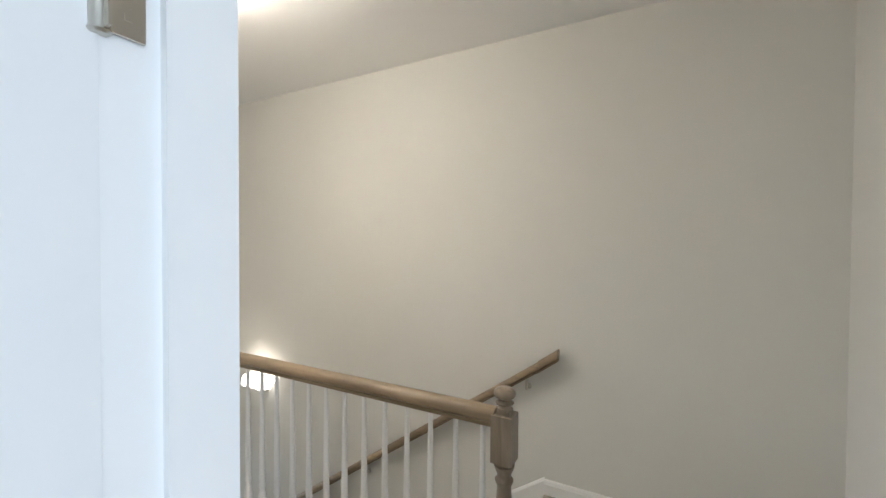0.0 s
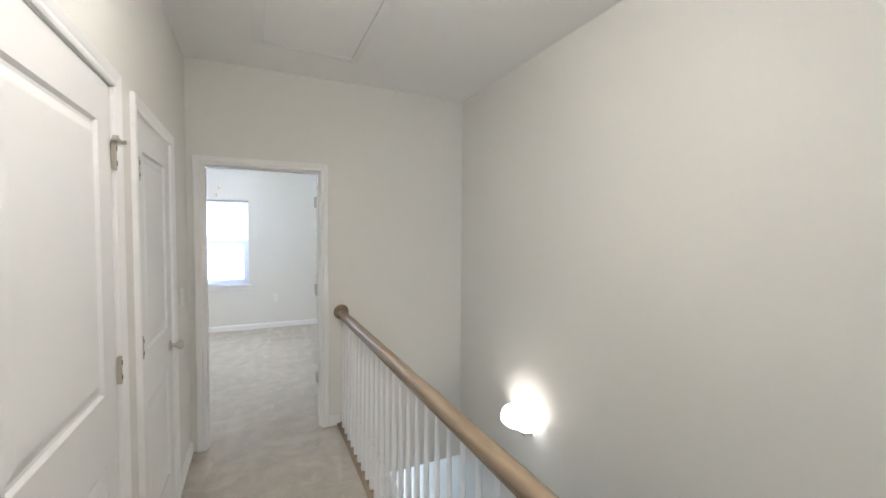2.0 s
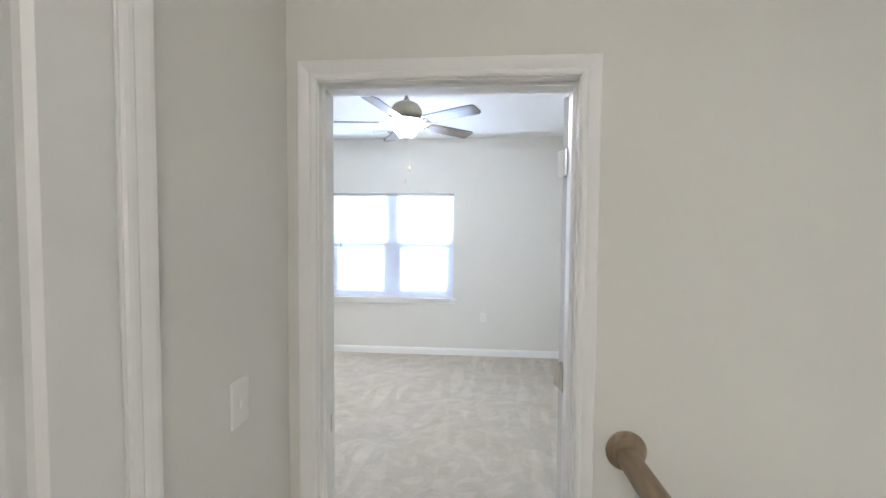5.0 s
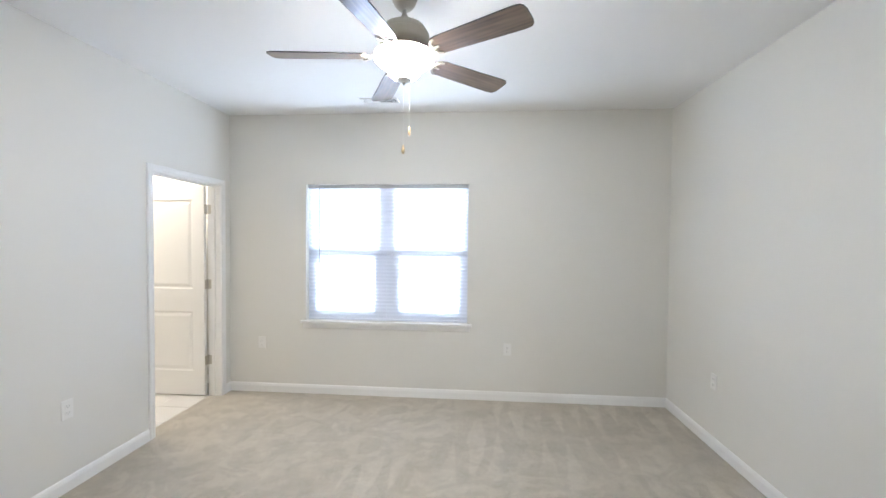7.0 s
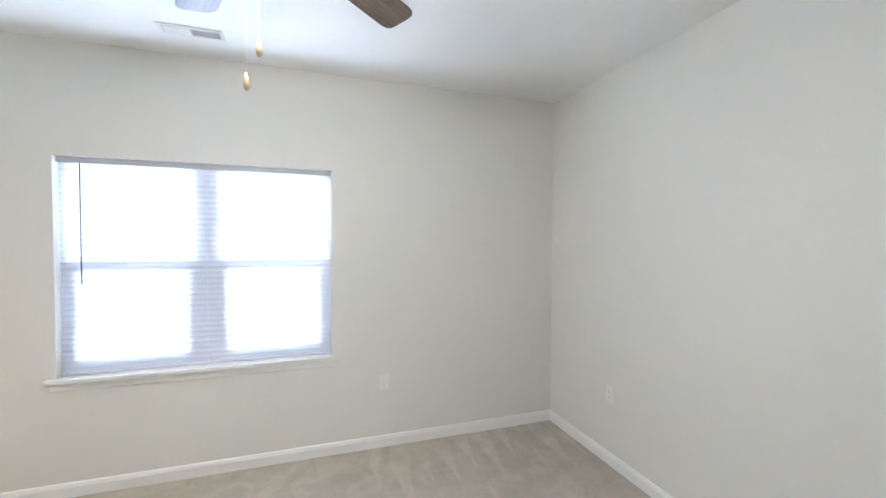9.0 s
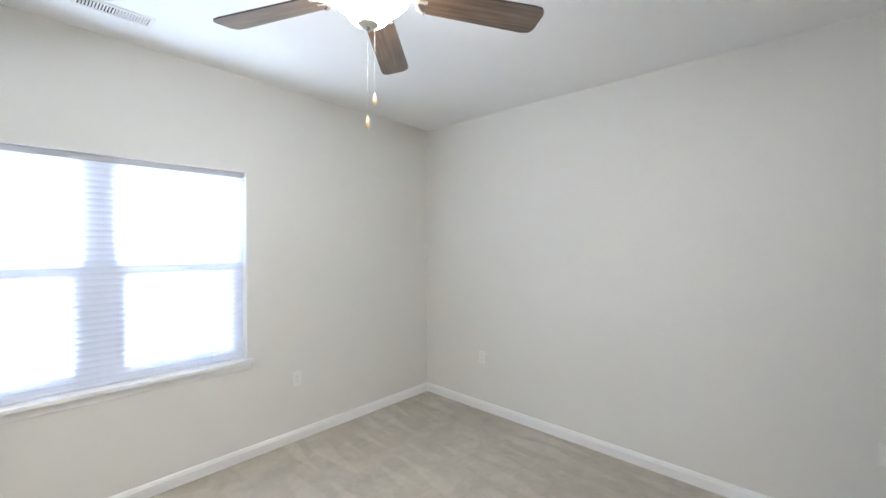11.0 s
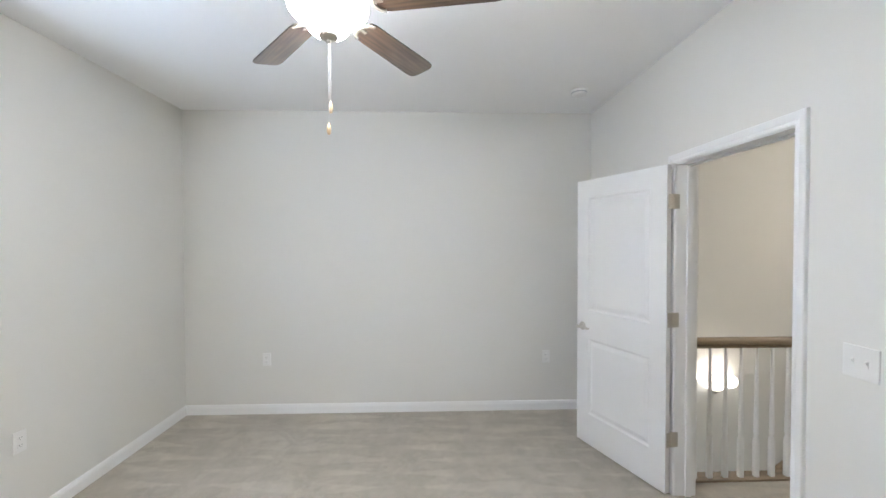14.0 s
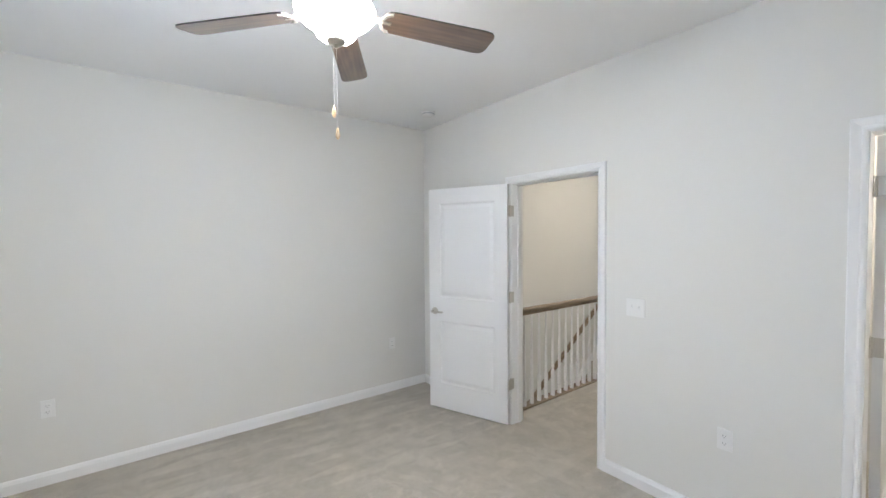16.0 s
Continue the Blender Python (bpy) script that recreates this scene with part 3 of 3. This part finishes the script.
def baluster_mesh():
    bm = bmesh.new()
    rows = [(0.0, 0.0165, 0), (0.235, 0.0165, 0), (0.262, 0.0150, 1), (0.270, 0.0118, 1), (0.280, 0.0118, 1), (0.292, 0.0162, 1), (0.302, 0.0162, 1), (0.315, 0.0128, 1), (0.33, 0.0150, 1), (0.45, 0.0135, 1), (0.65, 0.0112, 1), (0.860, 0.0085, 1)]
    rings = []
    n = 16
    for z, r, rnd in rows:
        ring = []
        for i in range(n):
            a = math.tau * (i + 0.5) / n
            c, s = math.cos(a), math.sin(a)
            k = 1.0 if rnd else min(1 / max(abs(c), abs(s)), 1.36)
            ring.append(bm.verts.new((r * c * k, r * s * k, z)))
        rings.append(ring)
    for a, b in zip(rings, rings[1:]):
        for i in range(n):
            bm.faces.new((a[i], a[(i + 1) % n], b[(i + 1) % n], b[i]))
    return bm


bal = mesh_of("baluster", baluster_mesh(), TRIM, True)
for i in range(34):
    o = new("baluster", bal)
    o.parent = rail
    o.location = (RAIL_X, 0.222 + 0.1058 * i, 0.016)

newel = part("newel_post", boxes((-0.037, 0.037, -0.037, 0.037, 0.0, 0.27), bevel=0.006), NEWELW, rail, "turned wooden newel post with mushroom cap")
newel.location = (RAIL_X, 0.142, -0.014)
part("shaft", lathe([(0.036, 0.27), (0.040, 0.285), (0.030, 0.30), (0.038, 0.315), (0.038, 0.325), (0.028, 0.34), (0.033, 0.36), (0.034, 0.42), (0.029, 0.60), (0.024, 0.695), (0.030, 0.705), (0.032, 0.715), (0.024, 0.725), (0.024, 0.735), (0.033, 0.755), (0.036, 0.765)], 28), NEWELW, newel, "", True)
bm = boxes((-0.037, 0.037, -0.037, 0.037, 0.765, 0.955))
bmesh.ops.bevel(bm, geom=[e for e in bm.edges if abs(e.verts[0].co.z - e.verts[1].co.z) < 1e-4], offset=0.014, segments=2, affect="EDGES")
part("block", bm, NEWELW, newel)
part("cap", lathe([(0.026, 0.953), (0.027, 0.962), (0.021, 0.967), (0.019, 0.972), (0.030, 0.976), (0.032, 0.980), (0.024, 0.985), (0.019, 0.990), (0.022, 0.994), (0.034, 1.000), (0.038, 1.009), (0.036, 1.019), (0.026, 1.028), (0.010, 1.032)], 28), NEWELW, newel, "", True)

wr = thing("wall_handrail", "taupe stained wooden handrail on metal brackets down the stairs", "handrail")
WX = HE - 0.055
z_at = lambda y: 0.826 - SL * (y - 0.185)
part("rail", sweep(RP, (WX, 0.30, z_at(0.30)), (WX, 4.1, z_at(4.1)), (1, 0, 0)), RAILW, wr, "", True)
RP2 = [(u * 1.14, v * 1.14 - 0.004) for u, v in RP]
part("end_fitting", sweep(RP2, (WX, 0.185, z_at(0.185) + 0.004), (WX, 0.302, z_at(0.302)), (1, 0, 0)), RAILW, wr, "", True)
for y in (0.37, 1.6, 2.9):
    b = lathe([(0.016, 0.0), (0.016, 0.004), (0.010, 0.008), (0.007, 0.012), (0.007, 0.05)], 16)
    bmesh.ops.rotate(b, verts=b.verts[:], cent=(0, 0, 0), matrix=Matrix.Rotation(radians(-90), 3, "Y"))
    box(b, -0.062, -0.048, -0.007, 0.007, -0.006, 0.062)
    o = part("bracket", b, NICKEL, wr, "small metal rail bracket", True)
    o.location = (HE, y, z_at(y) - 0.062)

# ---- hall fixtures ----
sc = thing("wall_sconce", "lit alabaster glass bowl sconce above the stairs", "wall lamp")
SY = 2.785
shell = lathe([(0.030, 0.215), (0.058, 0.222), (0.080, 0.240), (0.098, 0.262), (0.125, 0.282), (0.160, 0.300), (0.182, 0.318), (0.180, 0.323), (0.152, 0.306), (0.105, 0.280)], 32, (HE - 0.012, SY), 180, 90)
for v in shell.verts:
    a = math.atan2(v.co.y - SY, HE - 0.012 - v.co.x)
    up = max(0.0, (v.co.z - 0.25) / 0.10)
    v.co.z += up * (0.030 * math.sin(a) ** 2 - 0.045 * math.cos(a) ** 2 + 0.008 * math.cos(6 * a)) - 0.030
part("bowl", shell, SCONCE, sc, "glowing scalloped frosted glass bowl", True)
part("backplate", boxes((HE - 0.010, HE, SY - 0.055, SY + 0.055, 0.17, 0.31), bevel=0.003), NICKEL, sc)
part("finial", lathe([(0.004, 0.152), (0.012, 0.159), (0.010, 0.167), (0.030, 0.177), (0.034, 0.187), (0.030, 0.193)], 20, (HE - 0.036, SY)), NICKEL, sc, "brushed nickel finial", True)

DOME_AT = (1.08, 1.48)
hl = thing("ceiling_light", "lit semi-flush bowl light on the hall ceiling", "ceiling light")
part("base", lathe([(0.06, CZ - 0.022), (0.075, CZ - 0.012), (0.08, CZ)], 32, DOME_AT), NICKEL, hl, "", True)
part("stem", lathe([(0.012, CZ - 0.120), (0.012, CZ - 0.020)], 16, DOME_AT), NICKEL, hl, "", True)
part("diffuser", lathe([(0.01, CZ - 0.225), (0.07, CZ - 0.216), (0.115, CZ - 0.194), (0.138, CZ - 0.162), (0.128, CZ - 0.136), (0.095, CZ - 0.120), (0.055, CZ - 0.116)], 32, DOME_AT), DOME, hl, "glowing frosted bowl", True)

hatch = thing("attic_hatch", "white painted attic hatch with a moulded frame", "hatch")
HX0, HX1, HY0, HY1 = 0.775, 1.445, 2.475, 3.400
fw = 0.055
part("frame", boxes((HX0, HX1, HY0, HY0 + fw, CZ - 0.010, CZ + 0.002), (HX0, HX1, HY1 - fw, HY1, CZ - 0.010, CZ + 0.002),
                    (HX0, HX0 + fw, HY0 + fw, HY1 - fw, CZ - 0.010, CZ + 0.002), (HX1 - fw, HX1, HY0 + fw, HY1 - fw, CZ - 0.010, CZ + 0.002), bevel=0.004), TRIM, hatch)
part("panel", boxes((HX0 + fw + 0.004, HX1 - fw - 0.004, HY0 + fw + 0.004, HY1 - fw - 0.004, CZ - 0.005, CZ + 0.002), bevel=0.002), CEIL, hatch)


# ---- outlets and switches ----
def outlet(m, label="white duplex power outlet on the wall"):
    """Plate in the local xz plane, facing -y."""
    o = thing("power_outlet", label, "outlet", m, group="wall outlets")
    part("plate", boxes((-0.036, 0.036, -0.006, 0.001, -0.058, 0.058), bevel=0.0025), PLATE, o)
    for z in (-0.020, 0.020):
        s = part("socket", boxes((-0.016, 0.016, -0.0085, -0.005, z - 0.014, z + 0.014), bevel=0.003), PLATE, o)
        part("slots", boxes((-0.008, -0.0055, -0.0092, -0.008, z - 0.003, z + 0.006), (0.0055, 0.008, -0.0092, -0.008, z - 0.003, z + 0.006), (-0.002, 0.002, -0.0092, -0.008, z - 0.010, z - 0.006)), SOCKET, s)
    return o


def switch(m, gangs, label):
    o = thing("light_switch", label, "switch", m)
    w = 0.036 + 0.0235 * (gangs - 1)
    part("plate", boxes((-w, w, -0.006, 0.001, -0.058, 0.058), bevel=0.0025), PLATE, o)
    for i in range(gangs):
        x = (i - (gangs - 1) / 2) * 0.047
        bm = boxes((x - 0.005, x + 0.005, -0.008, -0.004, -0.012, 0.012))
        v = box(bm, x - 0.004, x + 0.004, -0.016, -0.006, 0.001, 0.009)
        part("toggle", bm, PLATE, o)
    return o


first = outlet(pose(1.065, RN, 0.497))
copy_thing(first, pose(-1.384, RN, 0.497))
copy_thing(first, pose(RE, 6.948, 0.50, 0, 0, -90))
copy_thing(first, pose(RE, 4.367, 0.50, 0, 0, -90))
copy_thing(first, pose(-0.31, PN, 0.50, 0, 0, 180))
copy_thing(first, pose(RW, 6.045, 0.50, 0, 0, 90))
switch(pose(0.183, PN, 1.15, 0, 0, 180), 2, "white double toggle light switch plate")
switch(pose(HW, 3.54, 1.15, 0, 0, 90), 1, "white single toggle light switch plate")

# ---- bedroom ceiling ----
sd = thing("smoke_detector", "round white plastic smoke detector on the ceiling", "smoke detector")
part("base", lathe([(0.064, CZ - 0.014), (0.066, CZ - 0.008), (0.066, CZ)], 32, (1.99, 4.268)), PLATE, sd, "", True)
part("body", lathe([(0.015, CZ - 0.044), (0.040, CZ - 0.042), (0.052, CZ - 0.036), (0.058, CZ - 0.026), (0.056, CZ - 0.014)], 32, (1.99, 4.268)), PLATE, sd, "", True)
part("grille", lathe([(0.0585, CZ - 0.024), (0.060, CZ - 0.020), (0.0585, CZ - 0.016)], 32, (1.99, 4.268)), GREY, sd, "", True)

VX0, VX1, VY0, VY1 = -0.270, 0.060, 7.265, 7.390
vent = thing("ceiling_vent", "white two-way louvred ceiling air vent", "vent")
part("backing", boxes((VX0 + 0.02, VX1 - 0.02, VY0 + 0.02, VY1 - 0.02, CZ - 0.0035, CZ + 0.001)), SLOT, vent)
part("frame", boxes((VX0, VX1, VY0, VY0 + 0.022, CZ - 0.008, CZ + 0.001), (VX0, VX1, VY1 - 0.022, VY1, CZ - 0.008, CZ + 0.001),
                    (VX0, VX0 + 0.022, VY0 + 0.022, VY1 - 0.022, CZ - 0.008, CZ + 0.001), (VX1 - 0.022, VX1, VY0 + 0.022, VY1 - 0.022, CZ - 0.008, CZ + 0.001), bevel=0.002), PLATE, vent)
for i in range(22):
    x = VX0 + 0.032 + i * 0.0127
    tilt = -38 if i < 11 else 38
    bm = boxes((-0.0055, 0.0055, VY0 + 0.023, VY1 - 0.023, -0.0007, 0.0007))
    s = part("slat", bm, PLATE, vent)
    s.matrix_local = pose(x, 0, CZ - 0.007, 0, tilt, 0)

fan = thing("ceiling_fan", "five-blade ceiling fan with walnut blades and lit glass bowl", "ceiling fan", pose(0.378, 5.833, 0))
part("canopy", lathe([(0.018, 2.695), (0.035, 2.70), (0.052, 2.72), (0.064, 2.745), (0.068, CZ)], 32), PALE, fan, "", True)
part("downrod", lathe([(0.011, 2.60), (0.011, 2.70)], 16), NICKEL, fan, "", True)
part("collar", lathe([(0.024, 2.640), (0.026, 2.652), (0.018, 2.662), (0.012, 2.676)], 20), NICKEL, fan, "", True)
part("motor_housing", lathe([(0.060, 2.492), (0.085, 2.497), (0.098, 2.512), (0.118, 2.522), (0.126, 2.535), (0.126, 2.565), (0.122, 2.570), (0.122, 2.576), (0.114, 2.587), (0.102, 2.607), (0.070, 2.626), (0.020, 2.632)], 40), PALE, fan, "cream metal motor housing", True)
for i in range(40):
    a = math.tau * i / 40
    bm = boxes((0.066, 0.096, -0.003, 0.003, -0.003, 0.003))
    o = part("housing_rib", bm, PALE, fan)
    o.matrix_local = Matrix.Rotation(a, 4, "Z") @ pose(0, 0, 2.500, 0, -22, 0)
part("switch_cup", lathe([(0.052, 2.475), (0.058, 2.480), (0.058, 2.510), (0.064, 2.517)], 32), NICKEL, fan, "", True)
part("bowl", lathe([(0.030, 2.352), (0.052, 2.356), (0.072, 2.372), (0.086, 2.396), (0.102, 2.414), (0.128, 2.428), (0.146, 2.446), (0.150, 2.462), (0.146, 2.472)], 40), BOWL, fan, "glowing frosted glass bell bowl", True)
part("fitter", lathe([(0.1465, 2.4715), (0.143, 2.480), (0.112, 2.490), (0.060, 2.493)], 40), PALE, fan, "", True)
part("finial", lathe([(0.004, 2.324), (0.010, 2.330), (0.008, 2.336), (0.020, 2.341), (0.036, 2.346), (0.038, 2.354), (0.030, 2.358)], 24), NICKEL, fan, "brushed nickel finial", True)


def blade_mesh():
    bm = bmesh.new()
    out = []
    x0, x1 = 0.185, 0.672
    for x, hw in ((x0, 0.040), (x0 + 0.012, 0.052), (x0 + 0.04, 0.058), (x1 - 0.05, 0.070), (x1 - 0.02, 0.066), (x1 - 0.006, 0.054), (x1, 0.036)):
        out.append((x, hw))
    ring = [(x, h) for x, h in out] + [(x, -h) for x, h in out[::-1]]
    lo = [bm.verts.new((x, y, -0.003)) for x, y in ring]
    hi = [bm.verts.new((x, y, 0.003)) for x, y in ring]
    bm.faces.new(lo[::-1])
    bm.faces.new(hi)
    n = len(ring)
    for i in range(n):
        f = bm.faces.new((lo[i], lo[(i + 1) % n], hi[(i + 1) % n], hi[i]))
        f.material_index = 1
    return bm


def iron_mesh():
    """A scrolled blade bracket: stem from the motor and a crescent plate under the blade root."""
    bm = bmesh.new()
    box(bm, 0.085, 0.175, -0.010, 0.010, -0.008, 0.004)
    n = 14
    inner, outer, inner2, outer2 = [], [], [], []
    for i in range(n + 1):
        a = radians(100 + 160 * i / n)
        for lst, r, z in ((inner, 0.043, -0.011), (outer, 0.055, -0.011), (inner2, 0.043, -0.004), (outer2, 0.055, -0.004)):
            lst.append(bm.verts.new((0.222 + r * math.cos(a) * 0.95, r * math.sin(a) * 1.02, z)))
    for i in range(n):
        bm.faces.new((inner[i], inner[i + 1], outer[i + 1], outer[i]))
        bm.faces.new((outer2[i], outer2[i + 1], inner2[i + 1], inner2[i]))
        bm.faces.new((outer[i], outer[i + 1], outer2[i + 1], outer2[i]))
        bm.faces.new((inner2[i], inner2[i + 1], inner[i + 1], inner[i]))
    box(bm, 0.17, 0.215, -0.006, 0.006, -0.010, -0.004)
    bmesh.ops.recalc_face_normals(bm, faces=bm.faces[:])
    return bm


bme = mesh_of("blade", blade_mesh(), BLADEW)
bme.materials.append(EDGE)
ime = mesh_of("blade_iron", iron_mesh(), IRON)
for i in range(5):
    b = new("blade", bme)
    b.parent = fan
    b["label"] = "walnut-grained wooden fan blade"
    b.matrix_local = Matrix.Rotation(radians(41 + 72 * i), 4, "Z") @ pose(0, 0, 2.466, -12, 0, 0)
    o = new("blade_iron", ime)
    o.parent = b
for (x, y), z0 in (((-0.003, 0.0), 1.985), ((0.028, 0.0), 2.075)):
    part("pull_chain", lathe([(0.0005, z0 + 0.04), (0.0005, 2.42)], 8, (x, y)), PLATE, fan)
    part("pull", lathe([(0.002, z0 - 0.004), (0.006, z0), (0.0085, z0 + 0.010), (0.0075, z0 + 0.022), (0.004, z0 + 0.036), (0.002, z0 + 0.042)], 14, (x, y)), PULLW, fan, "small wooden chain pull", True)

# ---- window ----
wx0, wx1, wz0, wz1 = WIN
win = thing("window_1", "white vinyl twin double-hung window", "window", kind="structure")
FY = RN + 0.068
mid = (wx0 + wx1) / 2
for a, b in ((wx0, mid - 0.035), (mid + 0.035, wx1)):
    zc = (wz0 + wz1) / 2 + 0.0
    fr = part("window_frame", boxes((a, a + 0.045, FY, FY + 0.05, wz0, wz1), (b - 0.045, b, FY, FY + 0.05, wz0, wz1), (a + 0.045, b - 0.045, FY, FY + 0.05, wz0, wz0 + 0.05), (a + 0.045, b - 0.045, FY, FY + 0.05, wz1 - 0.045, wz1)), VINYL, win)
    part("lower_sash", boxes((a + 0.045, a + 0.09, FY - 0.002, FY + 0.026, wz0 + 0.05, zc + 0.036), (b - 0.09, b - 0.045, FY - 0.002, FY + 0.026, wz0 + 0.05, zc + 0.036),
                             (a + 0.09, b - 0.09, FY - 0.002, FY + 0.026, wz0 + 0.05, wz0 + 0.09), (a + 0.09, b - 0.09, FY - 0.002, FY + 0.026, zc - 0.036, zc + 0.036)), VINYL, fr)
    p = part("pane", boxes((a + 0.045, b - 0.045, FY + 0.034, FY + 0.037, wz0 + 0.05, wz1 - 0.045)), GLASS, fr)
    p.visible_shadow = False
part("mullion", boxes((mid - 0.024, mid + 0.024, FY - 0.004, FY + 0.054, wz0, wz1)), VINYL, win)
part("window_sill", boxes((wx0 - 0.045, wx1 + 0.040, RN - 0.040, RN + 0.002, wz0 - 0.022, wz0 + 0.004), (wx0 + 0.002, wx1 - 0.002, RN + 0.003, FY, wz0 - 0.022, wz0 + 0.0035), bevel=0.003), TRIM, win, "white painted sill")
part("apron", boxes((wx0 - 0.030, wx1 + 0.025, RN - 0.012, RN, wz0 - 0.070, wz0 - 0.022), bevel=0.003), TRIM, win)

bl = thing("window_blind", "white horizontal slat blind lowered over the window", "blind")
BY = RN + 0.050
part("headrail", boxes((wx0 + 0.004, wx1 - 0.004, BY - 0.022, BY + 0.022, wz1 - 0.036, wz1 - 0.002), bevel=0.003), GREY, bl, "grey metal head rail")
part("bottom_rail", boxes((wx0 + 0.006, wx1 - 0.006, BY - 0.012, BY + 0.012, wz0 + 0.006, wz0 + 0.022), bevel=0.003), SLAT, bl)
bm = bmesh.new()
rowa = [(-0.0205, -0.0022), (-0.010, 0.0010), (0.0, 0.0022), (0.010, 0.0010), (0.0205, -0.0022)]
lo = [bm.verts.new((wx0 + 0.006, y, z)) for y, z in rowa]
hi = [bm.verts.new((wx1 - 0.006, y, z)) for y, z in rowa]
for i in range(4):
    bm.faces.new((lo[i], hi[i], hi[i + 1], lo[i + 1]))
sme = mesh_of("slat", bm, SLAT, True)
PITCH = 0.0360
n = int((wz1 - 0.045 - (wz0 + 0.03)) / PITCH)
for i in range(n + 1):
    s = new("slat", sme)
    s.parent = bl
    s.matrix_local = pose(0, BY, wz0 + 0.038 + i * PITCH, -75, 0, 0)
for x in (wx0 + 0.22, mid, wx1 - 0.22):
    part("ladder_cord", boxes((x - 0.0008, x + 0.0008, BY - 0.014, BY - 0.0125, wz0 + 0.02, wz1 - 0.036)), SLAT, bl)
part("wand", lathe([(0.005, 1.30), (0.006, 1.31), (0.0048, 1.33), (0.0048, wz1 - 0.06), (0.003, wz1 - 0.04)], 8, (wx0 + 0.125, BY - 0.030)), WAND, bl, "thin grey tilt wand", True)

# ---- bathroom floor tiles ----
tme = mesh_of("tile", boxes((0.0, 0.301, 0.0, 0.301, -0.010, 0.0), bevel=0.002), TILE)
for i in range(6):
    for k in range(8):
        o = new("tile", tme)
        o.parent = bath_floor
        o.location = (-1.832 - 0.305 * (i + 1), 5.405 + 0.305 * k, 0.002)
